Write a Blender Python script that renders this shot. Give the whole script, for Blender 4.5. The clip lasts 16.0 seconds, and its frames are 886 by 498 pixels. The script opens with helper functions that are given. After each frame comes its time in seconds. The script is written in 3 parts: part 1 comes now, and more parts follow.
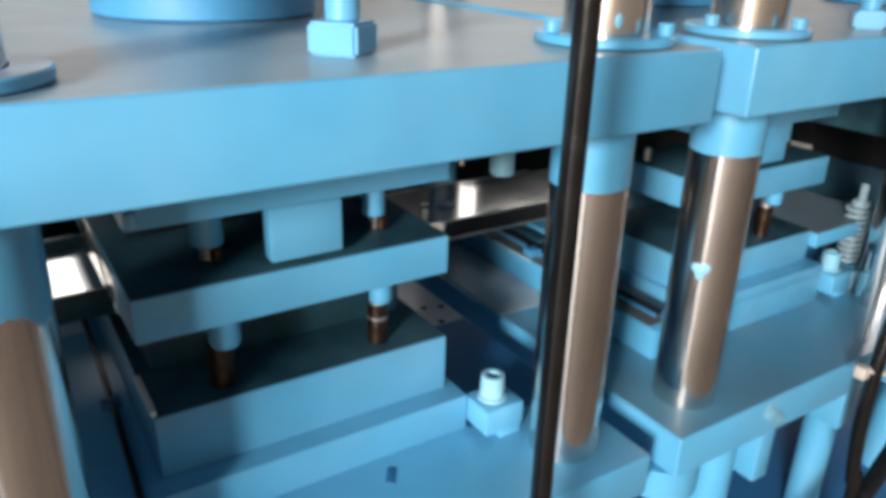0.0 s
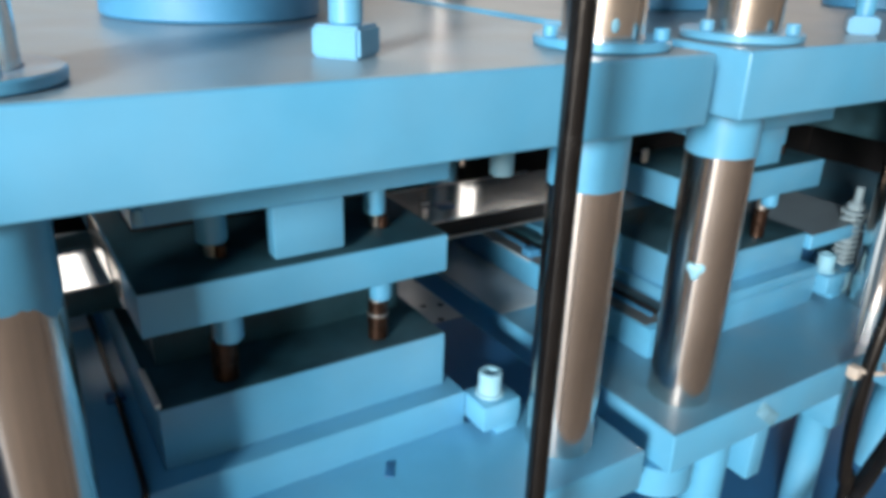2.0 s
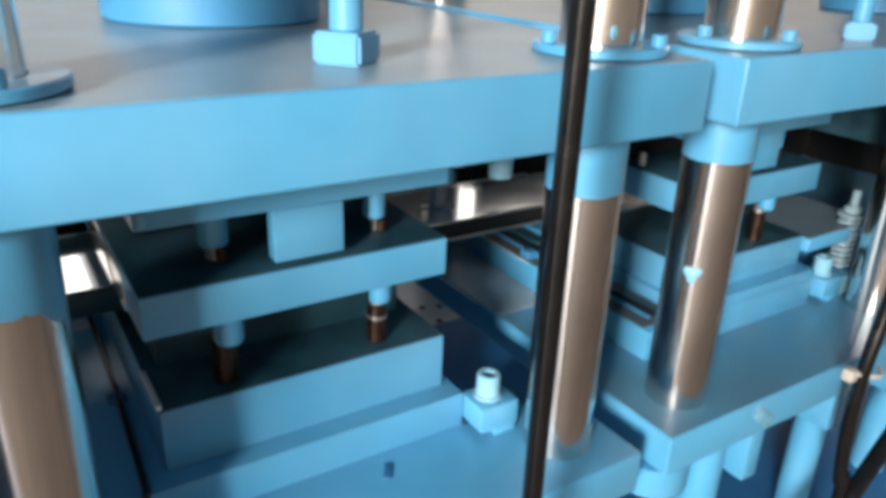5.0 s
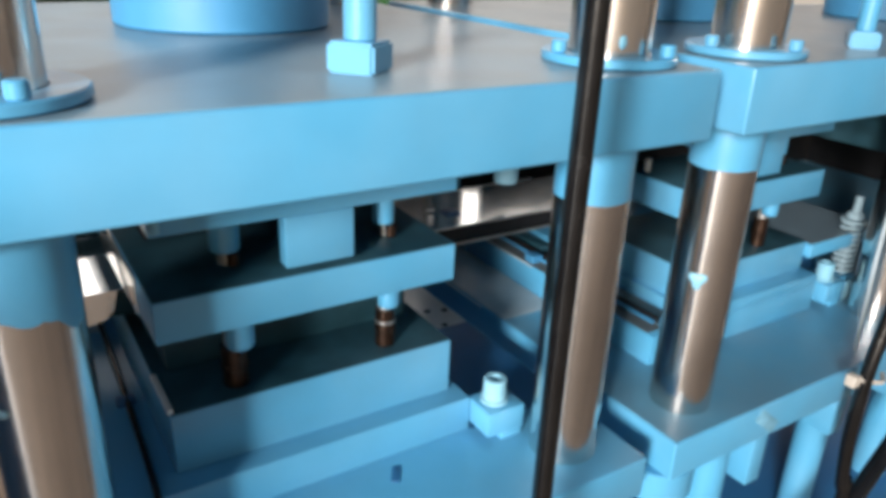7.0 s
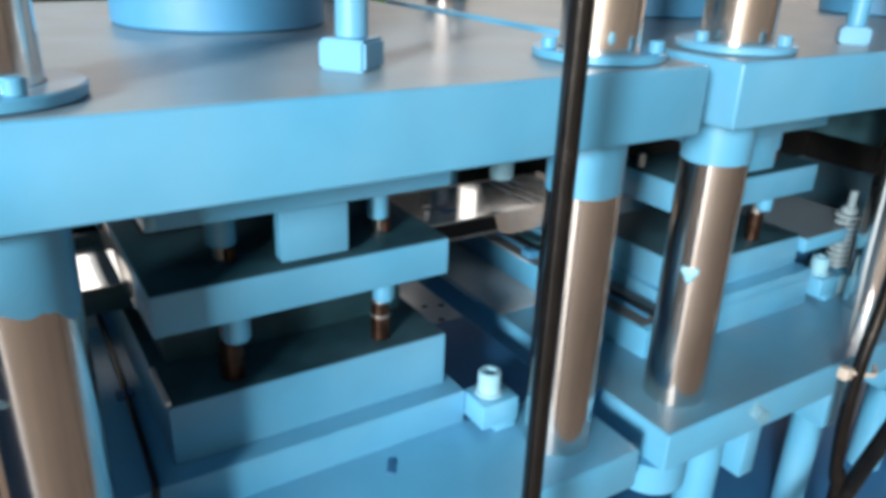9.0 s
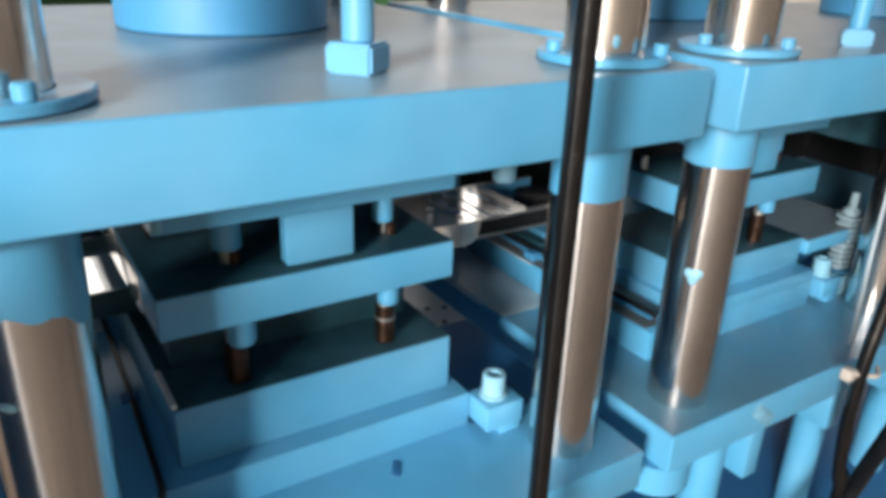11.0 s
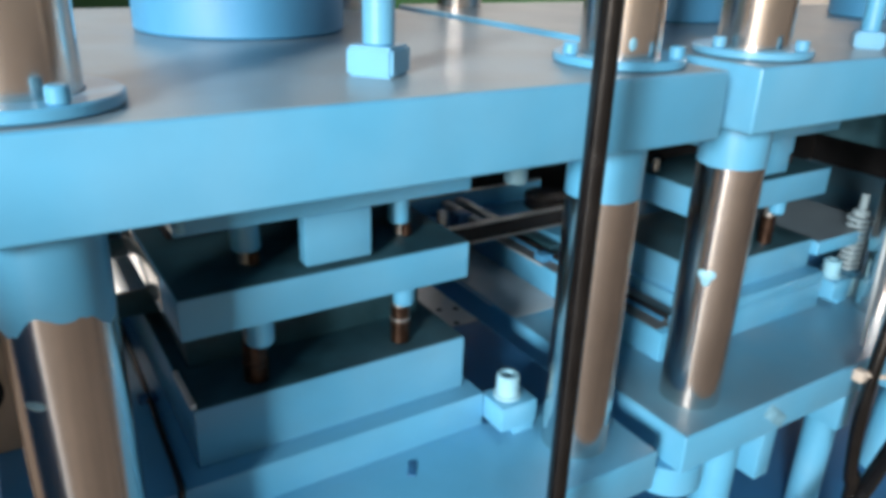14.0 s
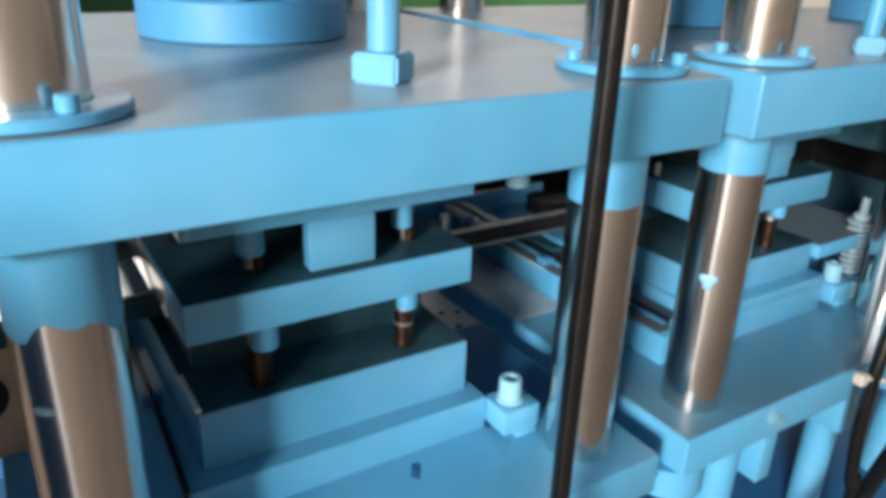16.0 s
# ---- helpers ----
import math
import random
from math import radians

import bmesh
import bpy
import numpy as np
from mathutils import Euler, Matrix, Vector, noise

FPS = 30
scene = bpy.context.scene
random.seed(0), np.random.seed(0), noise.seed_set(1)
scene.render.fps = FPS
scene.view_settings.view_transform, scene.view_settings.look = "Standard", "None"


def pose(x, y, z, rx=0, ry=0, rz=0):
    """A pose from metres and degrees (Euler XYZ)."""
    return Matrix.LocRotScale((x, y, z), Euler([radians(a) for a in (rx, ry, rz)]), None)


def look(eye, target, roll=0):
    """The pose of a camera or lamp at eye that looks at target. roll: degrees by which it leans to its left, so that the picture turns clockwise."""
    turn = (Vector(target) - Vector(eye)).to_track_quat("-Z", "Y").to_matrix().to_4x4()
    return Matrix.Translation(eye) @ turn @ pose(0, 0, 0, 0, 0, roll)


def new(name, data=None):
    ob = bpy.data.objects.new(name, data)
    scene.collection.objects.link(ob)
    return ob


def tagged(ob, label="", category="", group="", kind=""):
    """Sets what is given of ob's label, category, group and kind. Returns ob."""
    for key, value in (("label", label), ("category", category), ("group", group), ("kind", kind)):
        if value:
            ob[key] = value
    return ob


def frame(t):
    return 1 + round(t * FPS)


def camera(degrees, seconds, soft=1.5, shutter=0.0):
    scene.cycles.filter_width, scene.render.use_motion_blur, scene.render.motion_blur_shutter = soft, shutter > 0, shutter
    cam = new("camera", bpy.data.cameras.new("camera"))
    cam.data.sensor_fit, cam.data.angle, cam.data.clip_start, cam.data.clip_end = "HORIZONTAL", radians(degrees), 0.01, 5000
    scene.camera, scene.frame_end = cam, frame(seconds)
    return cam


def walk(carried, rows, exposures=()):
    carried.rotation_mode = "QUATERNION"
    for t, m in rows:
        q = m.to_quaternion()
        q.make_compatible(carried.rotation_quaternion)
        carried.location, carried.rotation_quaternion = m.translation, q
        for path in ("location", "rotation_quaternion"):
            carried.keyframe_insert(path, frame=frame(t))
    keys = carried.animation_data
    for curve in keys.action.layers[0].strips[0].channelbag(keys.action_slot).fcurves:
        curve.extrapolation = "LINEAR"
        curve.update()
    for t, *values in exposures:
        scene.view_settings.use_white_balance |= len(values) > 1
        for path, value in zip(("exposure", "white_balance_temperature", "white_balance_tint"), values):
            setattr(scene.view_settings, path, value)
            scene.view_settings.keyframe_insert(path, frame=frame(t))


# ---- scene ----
# camera: eye in machine coordinates (z from the press beds), yaw, pitch, roll
BED = 0.80  # height of the press beds over the ground

ROWS = [
    (0, -0.6368, -0.4636, 0.5460, -32.646, -22.584, 1.486),
    (0.5, -0.6360, -0.4682, 0.5474, -32.784, -22.517, 1.758),
    (1, -0.6375, -0.4718, 0.5486, -32.667, -22.500, 1.869),
    (1.5, -0.6388, -0.4761, 0.5485, -32.670, -22.556, 1.823),
    (2, -0.6442, -0.4776, 0.5501, -32.599, -22.543, 1.877),
    (2.5, -0.6448, -0.4768, 0.5502, -32.590, -22.619, 1.882),
    (3, -0.6431, -0.4769, 0.5530, -32.820, -22.610, 2.084),
    (3.5, -0.6449, -0.4802, 0.5548, -32.626, -22.703, 2.000),
    (4, -0.6457, -0.4841, 0.5555, -32.558, -22.622, 1.926),
    (6.5, -0.6539, -0.4749, 0.5629, -32.882, -22.682, 2.465),
    (7, -0.6578, -0.4787, 0.5648, -32.783, -22.596, 2.399),
    (7.5, -0.6563, -0.4836, 0.5646, -32.830, -22.643, 2.392),
    (8, -0.6567, -0.4864, 0.5636, -32.604, -22.629, 2.278),
    (8.5, -0.6563, -0.4918, 0.5640, -32.686, -22.640, 2.120),
    (9, -0.6556, -0.4940, 0.5656, -32.555, -22.741, 2.122),
    (11.5, -0.6656, -0.4906, 0.5674, -32.627, -22.592, 1.995),
    (12, -0.6691, -0.4895, 0.5657, -32.574, -22.579, 1.940),
    (12.5, -0.6681, -0.4883, 0.5638, -32.597, -22.594, 1.819),
    (13, -0.6701, -0.4886, 0.5673, -32.644, -22.484, 1.869),
    (13.5, -0.6723, -0.4886, 0.5677, -32.545, -22.352, 1.919),
    (14, -0.6768, -0.4892, 0.5679, -32.378, -22.452, 1.914),
    (14.5, -0.6780, -0.4906, 0.5674, -32.502, -22.670, 2.025),
    (15, -0.6803, -0.4925, 0.5693, -32.309, -22.717, 1.921),
    (15.5, -0.6789, -0.4921, 0.5749, -32.402, -22.413, 2.005),
    (16, -0.6811, -0.4894, 0.5734, -32.361, -22.393, 1.930),
]


def eye_row(t, x, y, z, yaw, pitch, roll):
    a, b = radians(yaw), radians(pitch)
    eye = Vector((x, y, z + BED))
    ahead = Vector((-math.sin(a) * math.cos(b), math.cos(a) * math.cos(b), math.sin(b)))
    return t, look(eye, eye + ahead, roll)


cam = camera(61.31, 16.0, soft=4.3)
walk(cam, [eye_row(*r) for r in ROWS], exposures=[(0, 0.62), (4.2, 0.61), (6.3, 0.71), (9.2, 0.71), (11.3, 0.62), (16, 0.62)])

# ---- light ----
SUN_FROM = Vector((-0.803, -0.596, 0.25)).normalized()
world = bpy.data.worlds.new("sky")
scene.world = world
world.use_nodes = True
wn = world.node_tree
bg = wn.nodes["Background"]
sky = wn.nodes.new("ShaderNodeTexSky")
sky.sky_type = "NISHITA"
sky.sun_disc = False
sky.sun_elevation = math.asin(SUN_FROM.z)
sky.sun_rotation = math.atan2(SUN_FROM.x, SUN_FROM.y)
wn.links.new(sky.outputs[0], bg.inputs[0])
bg.inputs[1].default_value = 0.050

sun = new("sun", bpy.data.lights.new("sun", "SUN"))
sun.data.energy, sun.data.angle, sun.data.color = 5.0, radians(12), (1.0, 0.985, 0.96)
sun.matrix_world = look(SUN_FROM * 10, (0, 0, 0))

# ---- materials ----


def mat(name, color, rough=0.5, metal=0.0, coat=0.0, vary=0.08, scale=18.0, bump=0.15, bump_scale=160.0,
        dust=None, dust_amount=0.0, spread=0.12):
    m = bpy.data.materials.new(name)
    m.use_nodes = True
    n, l = m.node_tree.nodes, m.node_tree.links
    p = n["Principled BSDF"]
    geo = n.new("ShaderNodeNewGeometry")
    big = n.new("ShaderNodeTexNoise")
    big.inputs["Scale"].default_value, big.inputs["Detail"].default_value = scale, 6
    l.new(geo.outputs["Position"], big.inputs["Vector"])
    ramp = n.new("ShaderNodeMapRange")
    ramp.inputs[1].default_value, ramp.inputs[2].default_value = 0.3, 0.7
    ramp.inputs[3].default_value, ramp.inputs[4].default_value = 1 - vary, 1 + vary
    l.new(big.outputs[0], ramp.inputs[0])
    mul = n.new("ShaderNodeVectorMath")
    mul.operation = "SCALE"
    mul.inputs[0].default_value = color
    l.new(ramp.outputs[0], mul.inputs["Scale"])
    out = mul.outputs[0]
    fine = n.new("ShaderNodeTexNoise")
    fine.inputs["Scale"].default_value, fine.inputs["Detail"].default_value = bump_scale, 4
    l.new(geo.outputs["Position"], fine.inputs["Vector"])
    if dust:
        smear = n.new("ShaderNodeTexNoise")
        smear.inputs["Scale"].default_value, smear.inputs["Detail"].default_value = 7.0, 8
        l.new(geo.outputs["Position"], smear.inputs["Vector"])
        cut = n.new("ShaderNodeMapRange")
        cut.inputs[1].default_value, cut.inputs[2].default_value = 0.42, 0.68
        cut.inputs[3].default_value, cut.inputs[4].default_value = 0.0, dust_amount
        l.new(smear.outputs[0], cut.inputs[0])
        mix = n.new("ShaderNodeMixRGB")
        mix.inputs[2].default_value = (*dust, 1)
        l.new(cut.outputs[0], mix.inputs[0])
        l.new(out, mix.inputs[1])
        out = mix.outputs[0]
    l.new(out, p.inputs["Base Color"])
    rr = n.new("ShaderNodeMapRange")
    rr.inputs[3].default_value, rr.inputs[4].default_value = max(0.02, rough - spread), min(1, rough + spread)
    l.new(big.outputs[0], rr.inputs[0])
    l.new(rr.outputs[0], p.inputs["Roughness"])
    b = n.new("ShaderNodeBump")
    b.inputs["Strength"].default_value, b.inputs["Distance"].default_value = bump, 0.002
    l.new(fine.outputs[0], b.inputs["Height"])
    l.new(b.outputs[0], p.inputs["Normal"])
    p.inputs["Metallic"].default_value = metal
    p.inputs["Coat Weight"].default_value = coat
    p.inputs["Coat Roughness"].default_value = 0.28
    return m


def brushed(name, color, rough, stretch, bump=0.08):
    """Metal with fine lines along one axis; stretch scales the noise on x, y and z."""
    m = mat(name, color, rough, metal=1.0, vary=0.10, scale=9, bump=0.03, spread=0.05)
    n, l = m.node_tree.nodes, m.node_tree.links
    geo = n.new("ShaderNodeNewGeometry")
    mp = n.new("ShaderNodeMapping")
    mp.inputs["Scale"].default_value = stretch
    l.new(geo.outputs["Position"], mp.inputs[0])
    t = n.new("ShaderNodeTexNoise")
    t.inputs["Scale"].default_value, t.inputs["Detail"].default_value = 1.0, 5
    l.new(mp.outputs[0], t.inputs["Vector"])
    b = n.new("ShaderNodeBump")
    b.inputs["Strength"].default_value, b.inputs["Distance"].default_value = bump, 0.001
    l.new(t.outputs[0], b.inputs["Height"])
    l.new(b.outputs[0], n["Principled BSDF"].inputs["Normal"])
    return m


BLUE = mat("blue_paint", (0.082, 0.338, 0.55), 0.38, coat=0.5, vary=0.05, bump=0.10, bump_scale=90,
           dust=(0.30, 0.42, 0.47), dust_amount=0.12)
# Deep blue, darkened to carry the shade under the beds as well.
BLUE_DARK = mat("deep_blue_paint_and_shade", (0.02, 0.11, 0.25), 0.40, coat=0.2, vary=0.08)
BLUE_DEEP = mat("mid_blue_paint", (0.050, 0.225, 0.41), 0.50, coat=0.0, vary=0.05, bump=0.1, bump_scale=90)
TOP = mat("dusty_ground_top", (0.190, 0.270, 0.320), 0.42, coat=0.3, vary=0.2, scale=10, bump=0.14, dust=(0.21, 0.345, 0.425), dust_amount=0.8)
BEDTOP = mat("worn_blue_bed_top", (0.080, 0.255, 0.385), 0.36, coat=0.35, vary=0.10, scale=9, bump=0.12, dust=(0.14, 0.245, 0.315), dust_amount=0.7)
GREYTOP = mat("grey_machined_top", (0.13, 0.175, 0.205), 0.36, coat=0.3, vary=0.12, scale=12, bump=0.12, dust=(0.20, 0.28, 0.33), dust_amount=0.5)
BARETOP = mat("bare_bed_steel", (0.58, 0.57, 0.55), 0.38, metal=0.1, vary=0.2, scale=14, dust=(0.36, 0.36, 0.35), dust_amount=0.5)
GREYBED = mat("worn_lit_grey_bed_paint", (0.36, 0.41, 0.43), 0.4, coat=0.2, vary=0.18, scale=12, dust=(0.22, 0.30, 0.35), dust_amount=0.6)
BARE = mat("worn_primer", (0.15, 0.34, 0.46), 0.6, vary=0.3, scale=60)
PALE = mat("pale_blue_paint", (0.20, 0.45, 0.58), 0.45, vary=0.12, dust=(0.36, 0.48, 0.52), dust_amount=0.4)
CHROME = brushed("hard_chrome", (0.74, 0.69, 0.65), 0.20, (9, 9, 260), 0.012)
SHEET = mat("polished_sheet", (0.90, 0.87, 0.84), 0.13, metal=0.82, vary=0.08, scale=14, bump=0.12, bump_scale=16, spread=0.04)
GREY_STEEL = mat("ground_steel", (0.50, 0.49, 0.47), 0.42, metal=0.9, vary=0.2, scale=30)
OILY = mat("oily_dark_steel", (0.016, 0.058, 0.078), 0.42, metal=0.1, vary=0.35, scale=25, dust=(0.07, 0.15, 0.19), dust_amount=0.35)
COPPER = mat("oiled_bronze", (0.065, 0.038, 0.027), 0.35, metal=0.9, vary=0.35, scale=60)
RUBBER = mat("black_rubber", (0.006, 0.0055, 0.0055), 0.23, vary=0.3, scale=40, bump=0.12)
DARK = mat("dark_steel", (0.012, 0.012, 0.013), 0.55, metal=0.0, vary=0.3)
PLASTIC = mat("pale_plastic", (0.52, 0.46, 0.40), 0.4, vary=0.05)
SPRING = mat("zinc_plated_steel", (0.46, 0.53, 0.57), 0.5, metal=0.05, vary=0.1)
ZINC = mat("dull_zinc", (0.26, 0.36, 0.41), 0.5, metal=0.05, vary=0.12)
RUST = mat("brown_oily_steel", (0.115, 0.125, 0.125), 0.55, metal=0.0, vary=0.3, scale=40)
WHITE = mat("white_sunlit_edge", (0.72, 0.68, 0.64), 0.35, metal=0.3, vary=0.1)
# Pale tone of the ground wedge added for the columns to reflect.
REFLECTOR = mat("pale_ground_reflector", (0.27, 0.265, 0.265), 0.5, coat=0.0, vary=0.1, scale=2, spread=0.06)
GROUND = mat("sandy_concrete", (0.36, 0.27, 0.20), 0.85, vary=0.25, scale=2.2, bump=0.5, bump_scale=40,
             dust=(0.20, 0.15, 0.12), dust_amount=0.7)
WOOD = mat("worn_plywood", (0.58, 0.42, 0.29), 0.7, vary=0.2, scale=6, dust=(0.14, 0.09, 0.06), dust_amount=0.6)
GREEN = mat("green_wall_paint", (0.035, 0.12, 0.04), 0.7, vary=0.25, scale=1.5)
CREAM = mat("cream_wall_paint", (0.46, 0.415, 0.375), 0.8, vary=0.08, scale=1.0)
LIME = mat("white_limewash", (0.88, 0.87, 0.85), 0.8, vary=0.05, scale=1.0)
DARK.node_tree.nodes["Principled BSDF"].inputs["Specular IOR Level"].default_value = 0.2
ROOF = mat("grey_roof_sheet", (0.35, 0.34, 0.33), 0.7, vary=0.1, scale=1.0)

# ---- mesh helpers (machine coordinates: z counts from the beds) ----


def box(bm, x0, x1, y0, y1, z0, z1, bevel=0.002, seg=2):
    r = bmesh.ops.create_cube(bm, size=1.0)
    for v in r["verts"]:
        v.co = Vector(((x0 + x1) / 2 + v.co.x * (x1 - x0), (y0 + y1) / 2 + v.co.y * (y1 - y0), (z0 + z1) / 2 + v.co.z * (z1 - z0)))
    if bevel:
        edges = list({e for v in r["verts"] for e in v.link_edges})
        bmesh.ops.bevel(bm, geom=edges, offset=bevel, segments=seg, affect="EDGES", profile=0.5)
    return bm


def lathe(bm, x, y, profile, seg=40, closed=True):
    """Turns a profile of (radius, z) round the upright axis through x, y."""
    rings = []
    for r, z in profile:
        if r < 1e-6:
            rings.append([bm.verts.new((x, y, z))])
        else:
            rings.append([bm.verts.new((x + r * math.cos(2 * math.pi * k / seg), y + r * math.sin(2 * math.pi * k / seg), z)) for k in range(seg)])
    for a, b in zip(rings, rings[1:]):
        for k in range(seg):
            j = (k + 1) % seg
            if len(a) == 1 and len(b) == 1:
                continue
            if len(a) == 1:
                bm.faces.new((a[0], b[j], b[k]))
            elif len(b) == 1:
                bm.faces.new((a[k], a[j], b[0]))
            else:
                bm.faces.new((a[k], a[j], b[j], b[k]))
    return bm


def rod(bm, x, y, r, z0, z1, seg=40, c=0.0015):
    return lathe(bm, x, y, [(0, z0), (r - c, z0), (r, z0 + c), (r, z1 - c), (r - c, z1), (0, z1)], seg)


def ring(bm, x, y, r0, r1, z0, z1, seg=48, c=0.0015):
    return lathe(bm, x, y, [(r0, z0), (r1 - c, z0), (r1, z0 + c), (r1, z1 - c), (r1 - c, z1), (r0, z1), (r0, z0)], seg)


def nut_block(bm, x, y, r, z0, z1, turn=0.0, sides=6):
    """A nut with flat sides; r to its corners."""
    lo = [(x + r * math.cos(turn + k * 2 * math.pi / sides), y + r * math.sin(turn + k * 2 * math.pi / sides)) for k in range(sides)]
    vb = [bm.verts.new((a, b, z0)) for a, b in lo]
    vt = [bm.verts.new((a, b, z1)) for a, b in lo]
    faces = [bm.faces.new(vb[::-1]), bm.faces.new(vt)]
    for k in range(sides):
        faces.append(bm.faces.new((vb[k], vb[(k + 1) % sides], vt[(k + 1) % sides], vt[k])))
    edges = list({e for f in faces for e in f.edges})
    bmesh.ops.bevel(bm, geom=edges, offset=0.0028, segments=4, affect="EDGES")
    return bm


def tube(bm, pts, r, seg=14, smooth=8):
    """A round hose through the points (Catmull-Rom)."""
    pts = [Vector(p) for p in pts]
    ext = [2 * pts[0] - pts[1]] + pts + [2 * pts[-1] - pts[-2]]
    path = []
    for i in range(1, len(ext) - 2):
        p0, p1, p2, p3 = ext[i - 1:i + 3]
        for k in range(smooth):
            t = k / smooth
            path.append(0.5 * ((2 * p1) + (p2 - p0) * t + (2 * p0 - 5 * p1 + 4 * p2 - p3) * t * t + (3 * p1 - p0 - 3 * p2 + p3) * t ** 3))
    path.append(pts[-1])
    rings = []
    for i, p in enumerate(path):
        d = (path[min(i + 1, len(path) - 1)] - path[max(i - 1, 0)]).normalized()
        a = d.cross(Vector((0.9, 0.37, 0.2))).normalized()
        b = d.cross(a)
        rings.append([bm.verts.new(p + r * (a * math.cos(2 * math.pi * k / seg) + b * math.sin(2 * math.pi * k / seg))) for k in range(seg)])
    for a, b in zip(rings, rings[1:]):
        for k in range(seg):
            bm.faces.new((a[k], a[(k + 1) % seg], b[(k + 1) % seg], b[k]))
    bm.faces.new(rings[0][::-1])
    bm.faces.new(rings[-1])
    return bm


BASE = {}


def thing(name, x, y, z, label, category, group="", kind=""):
    ob = new(name)
    ob.empty_display_size = 0.02
    ob.location = (x, y, z + BED)
    BASE[ob.name] = Vector((x, y, z))
    return tagged(ob, label, category, group, kind)


def finish(name, bm, material, origin):
    bmesh.ops.translate(bm, vec=-origin, verts=bm.verts)
    bmesh.ops.recalc_face_normals(bm, faces=bm.faces)
    me = bpy.data.meshes.new(name)
    bm.to_mesh(me)
    bm.free()
    for p in me.polygons:
        p.use_smooth = True
    me.set_sharp_from_angle(angle=radians(32))
    me.materials.append(material)
    return new(name, me)


def part(name, bm, material, parent, label=""):
    root = parent
    while root.parent:
        root = root.parent
    origin = BASE[root.name] if root.name in BASE else root.location - Vector((0, 0, BED))
    ob = finish(name, bm, material, origin)
    ob.parent = parent
    return tagged(ob, label)


def solid(name, bm, material, label="", category="", group="", kind="", at=(0, 0, 0)):
    ob = finish(name, bm, material, Vector(at))
    ob.location = Vector(at) + Vector((0, 0, BED))
    BASE[ob.name] = Vector(at)
    return tagged(ob, label, category, group, kind)


def B(*a, **k):
    return box(bmesh.new(), *a, **k)

# ---- the place round the machine ----
g = B(-200, 200, -200, 200, -BED - 0.3, -BED, bevel=0)
solid("ground", g, GROUND, "sandy brown concrete ground with dark stains", "ground", kind="structure", at=(0, 0, -BED))
w = B(-14, 14, 9.0, 9.2, -BED, 1.0, bevel=0.01)
solid("wall_north_lower", w, GREEN, "dark green painted lower part of the shed wall", "wall", kind="structure", at=(0, 9, -BED))
w = B(-14, 14, 9.02, 9.22, 1.0, 3.3, bevel=0.01)
solid("wall_north_upper", w, CREAM, "cream painted upper part of the shed wall", "wall", kind="structure", at=(0, 9, 1.0))
# Unseen windows, added so that the sheet strip mirrors something bright.
ADDED_WINDOWS = ((-1.6, 1.3), (4.4, 7.4))
# White band added out of view to brighten what the strip reflects.
for x0, x1, nm in ((-14, ADDED_WINDOWS[0][0], "west"), (ADDED_WINDOWS[0][1], ADDED_WINDOWS[1][0], "middle"), (ADDED_WINDOWS[1][1], 14, "east")):
    solid("wall_north_top_" + nm, B(x0, x1, 9.03, 9.23, 3.3, 5.4, bevel=0.01), LIME, "unseen white wall band added as a bright reflection for the strip", "wall", kind="structure", at=((x0 + x1) / 2, 9, 3.3))
for k, (x0, x1) in enumerate(ADDED_WINDOWS):
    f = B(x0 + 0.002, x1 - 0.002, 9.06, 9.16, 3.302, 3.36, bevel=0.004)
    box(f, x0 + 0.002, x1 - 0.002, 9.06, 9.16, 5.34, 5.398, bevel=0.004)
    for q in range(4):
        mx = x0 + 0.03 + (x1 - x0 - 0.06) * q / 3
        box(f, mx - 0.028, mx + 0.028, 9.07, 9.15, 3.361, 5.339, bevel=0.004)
    solid("window_%d" % (k + 1), f, ROOF, "unseen grey window frame added in front of a glowing sheet", "window", kind="structure", at=(x0, 9.1, 3.3))
# Emitting sheet added behind the openings to whiten the strip's reflection.
GLOW = bpy.data.materials.new("added_daylight_glow")
GLOW.use_nodes = True
dn = GLOW.node_tree
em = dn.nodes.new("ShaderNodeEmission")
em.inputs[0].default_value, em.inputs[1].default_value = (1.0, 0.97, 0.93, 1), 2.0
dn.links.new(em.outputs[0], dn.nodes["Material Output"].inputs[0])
solid("backdrop", B(-3.5, 9.5, 9.8, 9.82, 2.6, 6.2, bevel=0), GLOW, "glowing sheet added behind the windows for the strip to mirror", "sky", kind="structure", at=(0, 9.8, 2.6))
w = B(9.0, 9.2, -6, 9.0, -BED, 4.2, bevel=0.01)
solid("wall_east", w, CREAM, "cream painted shed end wall", "wall", kind="structure", at=(9, 0, -BED))
w = B(-9.2, -9.0, -2.0, 9.0, -BED, 4.2, bevel=0.01)
solid("wall_west", w, GREEN, "dark green painted side wall of the yard", "wall", kind="structure", at=(-9, 0, -BED))
# Unseen panel added to shade the die's left and darken the chrome.
w = B(-1.36, -1.30, -0.475, 0.29, -BED, 0.56, bevel=0.004)
box(w, -1.36, -1.30, -0.52, -0.476, 0.38, 0.56, bevel=0.004)
solid("wall_sun_block", w, BLUE_DARK, "unseen dark blue panel added to shade the die and darken column reflections", "wall", kind="structure", at=(-1.3, 0, -BED))
# Added occluder out of view: its penumbra dims the right-hand press.
w = B(0, 10, 0, 0.25, 1.50, 5.8, bevel=0.01)
for px_ in (4.9, 9.7):
    box(w, px_, px_ + 0.25, 0.002, 0.248, -BED, 1.499, bevel=0.01)
